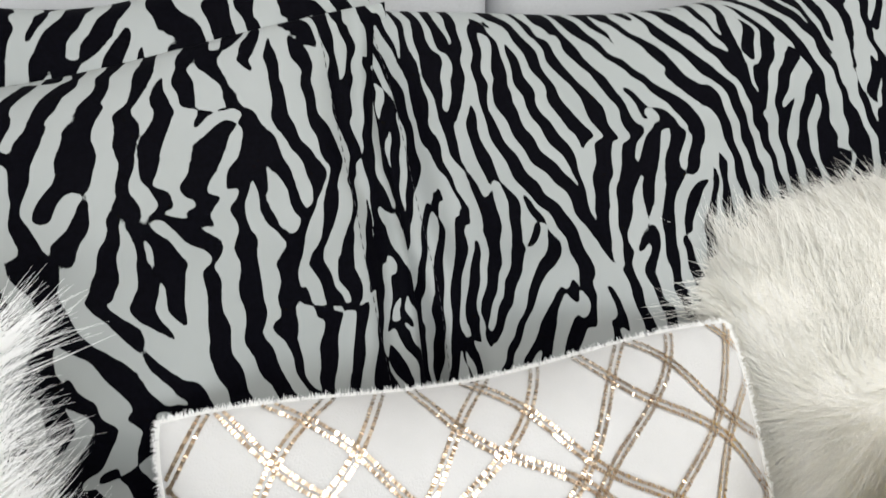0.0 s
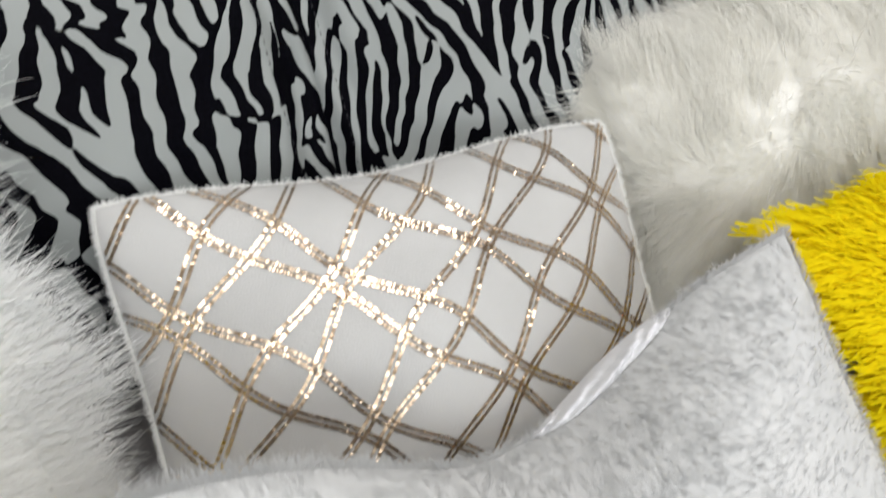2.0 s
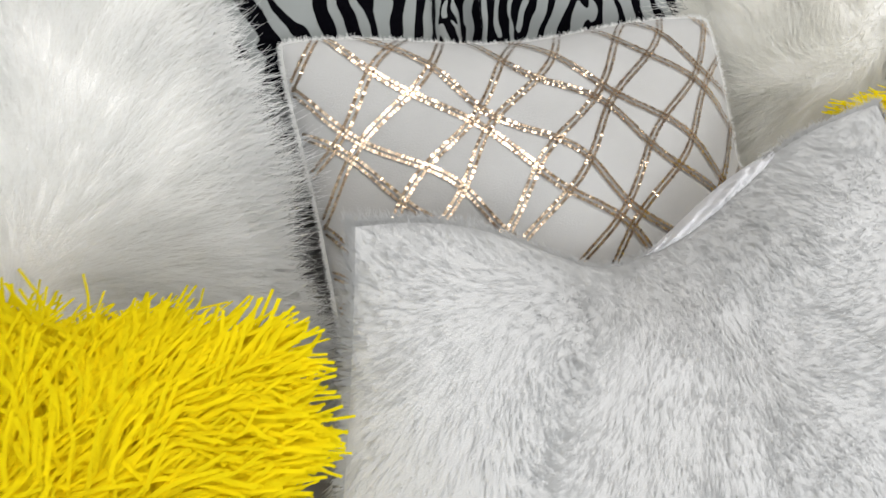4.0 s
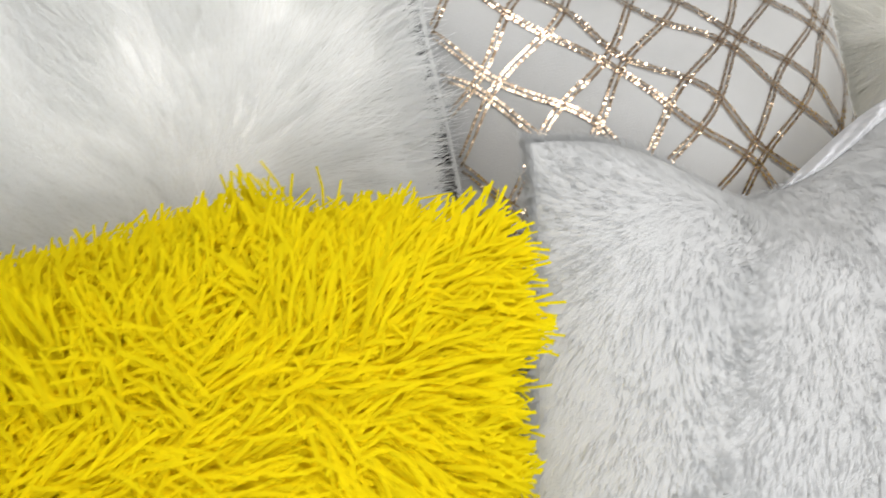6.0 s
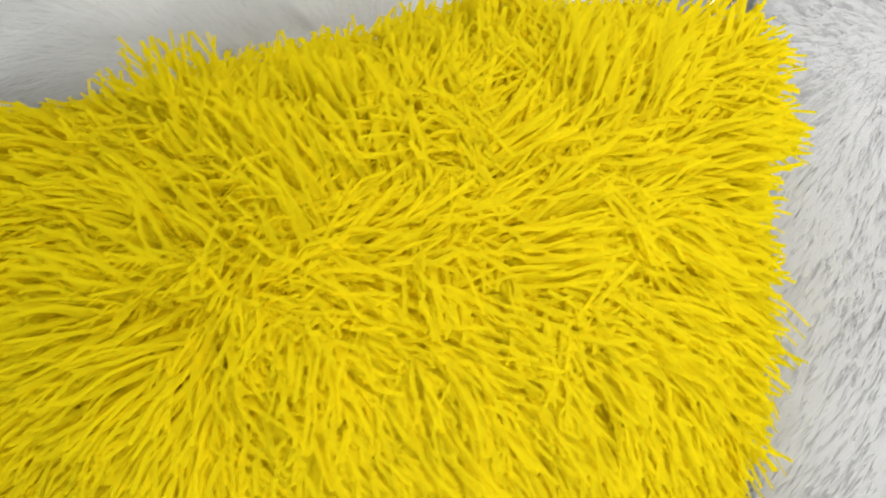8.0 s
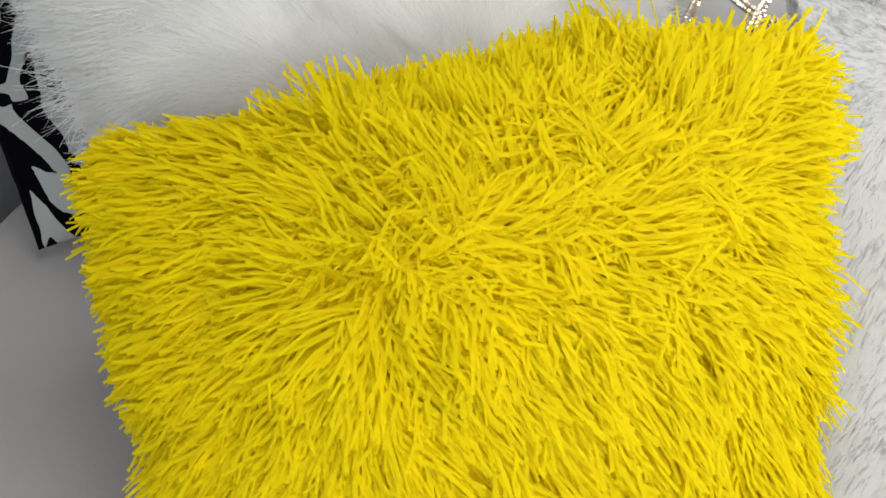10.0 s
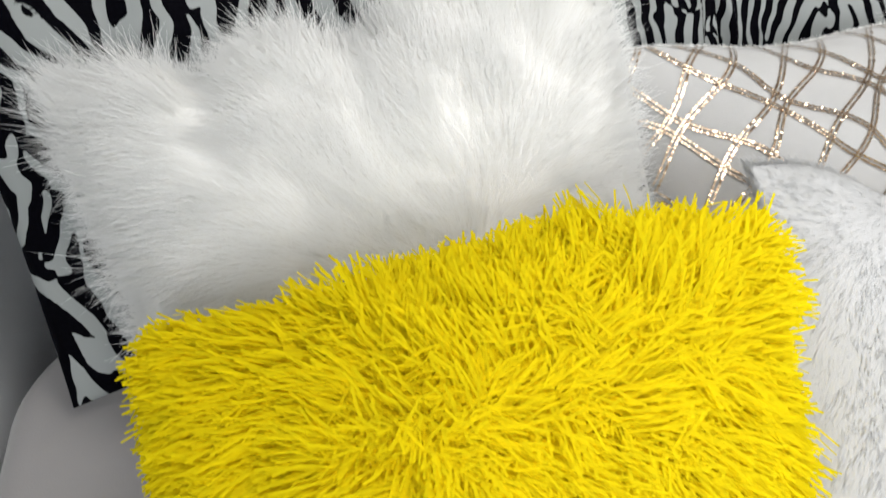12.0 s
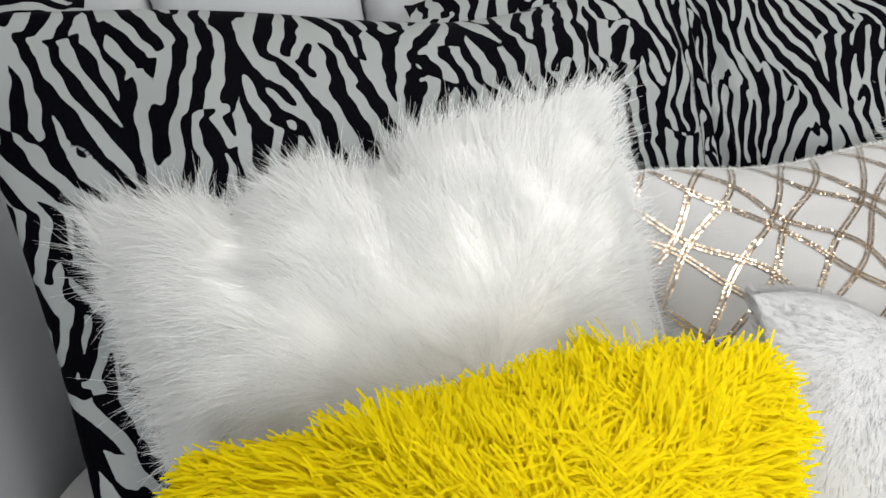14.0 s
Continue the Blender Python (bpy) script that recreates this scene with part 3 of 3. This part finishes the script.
# ---- white plush pillow with a dented top ----
def plush_pillow():
    def shift(u, v):
        k = np.exp(-((u + 0.10) / 0.46) ** 2) * np.clip((v + 0.2) / 1.2, 0, 1) ** 1.6
        return np.stack([0 * u, -0.015 * k, -0.085 * k], -1)

    w1 = wander(77, 8, 0.10)
    crease = lambda u, v: -0.022 * np.exp(-((u + 0.08 - 0.42 * (1 - v)) / 0.14) ** 2) * np.clip((v + 0.5) / 1.0, 0, 1)
    form = Cushion((-0.092, 0.062, 0.698), (0.385, 0.105, 0.655), (0.30, -0.31, 0.49), (-0.262, -0.33, 0.49), 0.062, back=0.4, pull=0.05,
                   dents=lambda u, v: crease(u, v) + 0.004 * w1(u * 0.25, v * 0.25), shift=shift)
    satin_depth = lambda u: 0.055 * np.sqrt(np.clip(np.sin(np.pi * np.clip((u + 0.02) / 0.50, 0, 1)), 0, 1)) * (1 + 0.07 * np.sin(17 * u) + 0.02 * np.sin(61 * u + 1))
    p = thing("plush_pillow", "white plush pillow with a dented top and satin back", "pillow", tuple(form.at(np.array(0.0), np.array(-1.0))))
    link("cover", form.shell("cover", 69, 69), PLUSH_BACKING, p)
    pile("plush", form, PLUSH_WHITE, p, 70000, 0.0120, 0.0006, 51, lift=0.36, comb=1.0, droop=0.03, tufts=10000, rings=3, curl=0.04, mess=0.12, splay=0.10, uneven=0.4, label="short thick white plush", swirl=0.9, bare=lambda u, v: v > 1 - 0.15 * satin_depth(u))
    fringe("plush_fringe", form, PLUSH_WHITE, p, 9000, 0.008, 0.0005, 57, "white plush along the seam", 0.5)
    # the satin of the back is drawn forward over the dented top edge
    us, ks = np.linspace(0.0, 1.0, 60), np.linspace(0.0, 1.0, 16)
    A, K = np.meshgrid(us, ks, indexing="ij")
    U = -0.02 + 0.50 * A
    V = 1 - K * satin_depth(U)
    pts = form.at(U, V) + form.n * (0.0015 + 0.006 * np.sin(np.pi * A) * np.sin(np.pi * K) + (0.0026 * np.sin(30 * A + 9 * K + 3 * np.sin(7 * A)) + 0.0018 * np.sin(57 * A - 6 * K + 2 * np.sin(11 * A))) * np.sin(np.pi * K))[..., None] + np.array([0, 0.004, 0.006]) * ((1 - K) * np.sin(np.pi * A))[..., None]
    ids = np.arange(60 * 16).reshape(60, 16)
    q = np.stack([ids[:-1, :-1], ids[:-1, 1:], ids[1:, 1:], ids[1:, :-1]], -1).reshape(-1, 4)
    link("satin_edge", fast_mesh("satin_edge", pts.reshape(-1, 3), q), SATIN, p, "shiny white satin edge of the back")
    return form


plush_pillow()


# ---- yellow shag pillows ----
def shag_pillow(label, corners, belly, seed, count, middle, hump, slant):
    def shift(u, v):
        k = np.exp(-((u - 0.35) / 0.45) ** 2) * np.clip(v, 0, 1) * hump
        return np.stack([0 * u, 0.012 * k, 0.008 * k], -1)

    form = Cushion(*corners, belly, back=0.6, pull=0.04, shift=shift, round_off=0.05)
    p = thing("shag_pillow", label, "pillow", tuple(form.at(np.array(0.0), np.array(-1.0))), "yellow shag pillows")
    link("cover", form.shell("cover", 61, 61), YELLOW_BACKING, p)
    pile("shag", form, YELLOW, p, count, 0.042, 0.0021, seed, lift=0.14, comb=1.0, droop=0.15, tufts=count // 26, rings=5, sides=2, curl=0.085, soft=1.0, splay=0.2, mess=0.16, clump=15.0, taper=0.25, fine=0.05, even=0.8, whirl=0.7, calm=0.8, stray=0.16,
         middle=middle, label="long loose yellow shag threads", swirl=0.17, ridge=0.40, slant=slant, wide=1.35)
    fringe("shag_fringe", form, YELLOW, p, 3600, 0.012, 0.0021, seed + 3, "yellow threads along the seam")
    return form


shag_pillow("bright yellow shaggy pillow lying against the white fur pillow",
            ((-0.575, 0.045, 0.695), (-0.158, -0.036, 0.722), (-0.25, -0.33, 0.50), (-0.55, -0.30, 0.50)), 0.063, 61, 105000, (0.22, 0.76), 1.0, 0.30)
shag_pillow("bright yellow shaggy pillow beside the white plush pillow",
            ((0.405, 0.115, 0.628), (0.85, 0.13, 0.65), (0.83, -0.22, 0.49), (0.40, -0.22, 0.49)), 0.055, 67, 34000, (0.0, 0.1), 0.5, 0.0)
